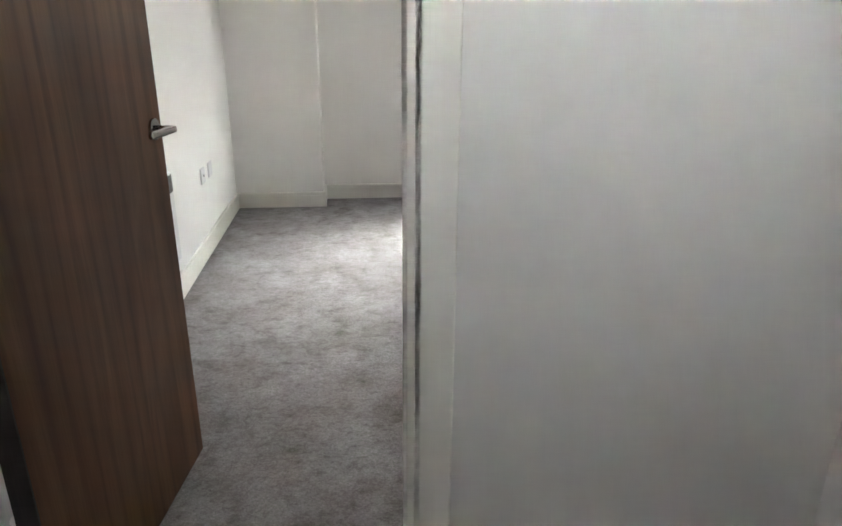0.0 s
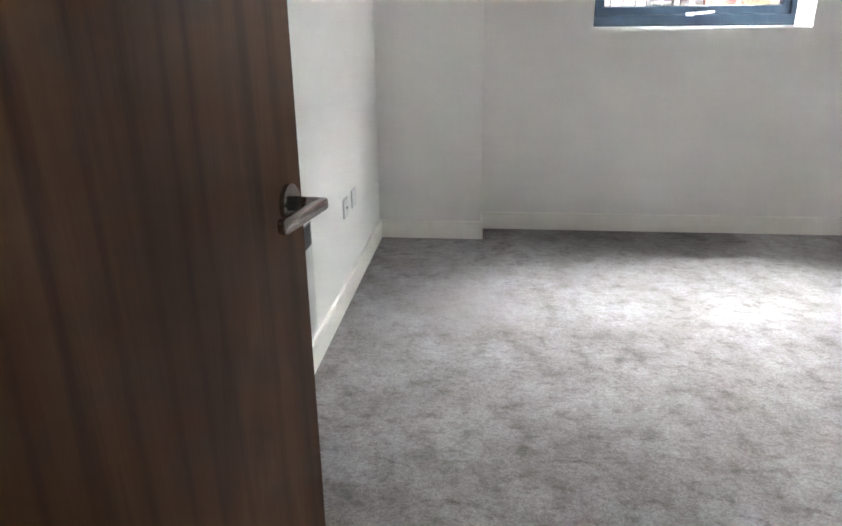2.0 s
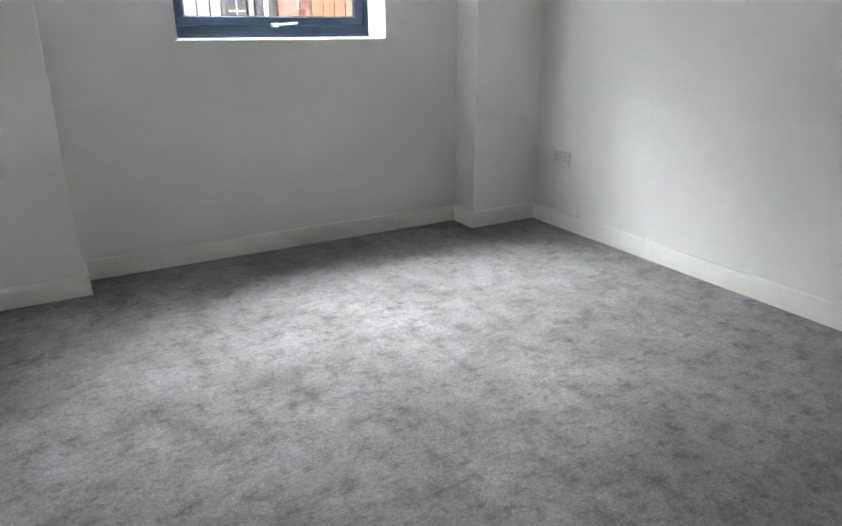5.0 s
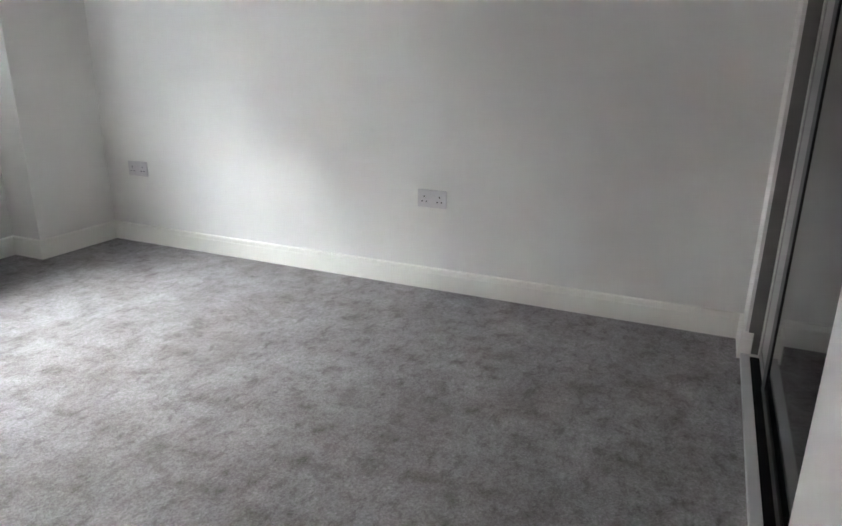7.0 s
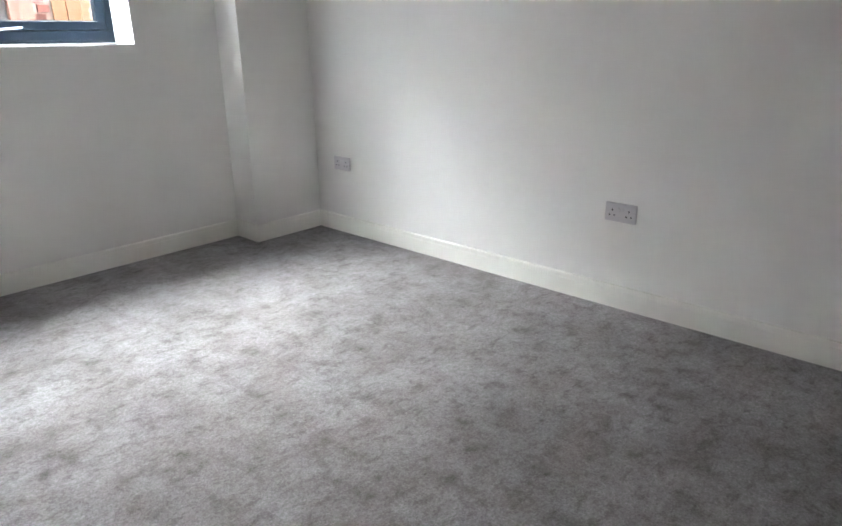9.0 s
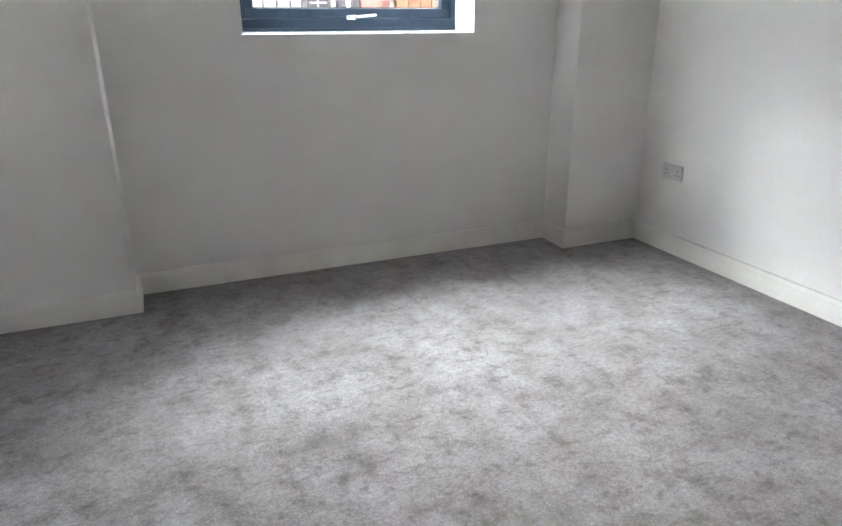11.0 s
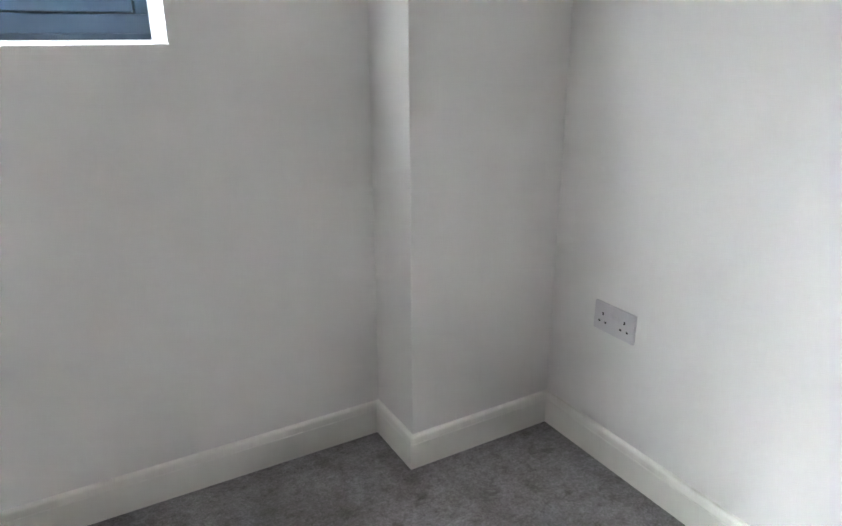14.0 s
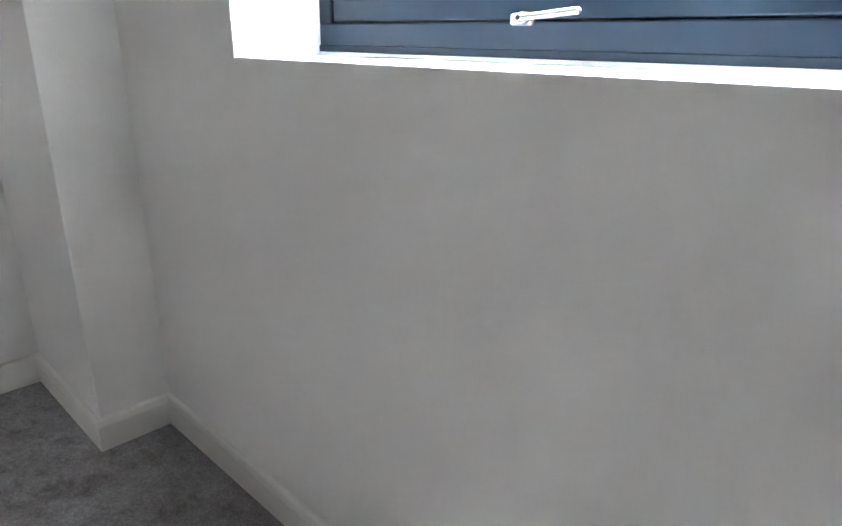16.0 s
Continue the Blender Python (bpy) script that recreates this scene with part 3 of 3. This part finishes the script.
part("door_strip", block(2.562, 2.600, YB - 0.058, YB - 0.049, -0.08, 2.05), rail_white, house, "white strip on the black door")
part("pilaster", block(2.690, 2.885, YB - 0.10, YB + 0.02, -0.12, ROOF - 0.1, 0.004), sunlit_pink, house, "sunlit side of the brick pier, coloured pink")

pipe = empty("downpipe", pose(2.50, YB - 0.10, 0), "black iron rainwater downpipe on the house", "downpipe")
bm = bmesh.new()
rod(bm, (0, 0, -0.12), (0, 0, ROOF - 0.1), 0.034, 20)
part("pipe", bm, iron, pipe, smooth=True)
for z in (0.6, 1.44, 2.7):
    bm = bmesh.new()
    rod(bm, (0, 0, z - 0.03), (0, 0, z + 0.03), 0.043, 20)
    part("collar", bm, iron, pipe)
    part("bracket", block(-0.012, 0.012, 0.03, 0.05, z - 0.02, z + 0.02), iron, pipe)

rail = empty("railing", pose(0, 3.06, 0), "black iron railing with thin upright bars", "railing")
for z in (0.06, 1.92):
    part("rail", block(-1.2, 2.17, -0.012, 0.012, z, z + 0.03, 0.002), iron, rail)
bar_bm = bmesh.new()
rod(bar_bm, (0, 0, 0.06), (0, 0, 1.95), 0.0105, 10)
bar_me = bpy.data.meshes.new("bar")
bar_bm.to_mesh(bar_me)
bar_bm.free()
bar_me.materials.append(iron)
for i in range(24):
    bar = new("bar", bar_me)
    bar.parent = rail
    bar.location = (2.030 - i * 0.118, 0, 0)
for x in (2.150, -1.19):
    part("post", block(x - 0.022, x + 0.022, -0.022, 0.022, -0.12, 2.02, 0.003), iron, rail)

gate = empty("timber_gate", pose(0, YB - 0.06, 0), "orange-stained upright boarded timber gate", "gate")
for z in (0.25, 1.75):
    part("ledge", block(3.05, 4.50, 0.0, 0.03, z, z + 0.10, 0.003), cedar, gate)
board_bm = block(0.0, 0.117, -0.022, 0.0, -0.06, 2.0, 0.003)
board_me = bpy.data.meshes.new("board")
board_bm.to_mesh(board_me)
board_bm.free()
board_me.materials.append(cedar)
for i in range(12):
    board = new("board", board_me)
    board.parent = gate
    board.location = (3.042 + i * 0.121, 0, 0)

# bricks of the pier between the pink pilaster and the gate
brick_bm = block(-0.1075, 0.1075, -0.02, 0.0, -0.0325, 0.0325, 0.003, 1)
brick_me = bpy.data.meshes.new("brick")
brick_bm.to_mesh(brick_me)
brick_bm.free()
brick_me.materials.append(brick_red)
half_bm = block(-0.0505, 0.0505, -0.02, 0.0, -0.0325, 0.0325, 0.003, 1)
half_me = bpy.data.meshes.new("half_brick")
half_bm.to_mesh(half_me)
half_bm.free()
half_me.materials.append(brick_red)
brick_pier = part("brick_pier", block(2.885, 3.035, YB - 0.03, YB + 0.02, -0.12, ROOF - 0.1), mortar, house, "red brick pier")
for i in range(56):
    z = -0.08 + i * 0.075
    if z > 3.45:
        break
    b = new("brick", half_me)
    b.parent = brick_pier
    b.location = (2.940 + (0.04 if i % 2 else 0.0), YB - 0.029, z)
for i in range(20):
    for j in range(7):
        b = new("brick", brick_me)
        b.parent = house
        b.location = (3.16 + j * 0.225 + (0.1125 if i % 2 else 0.0), YB + 0.0215, 2.05 + i * 0.075)
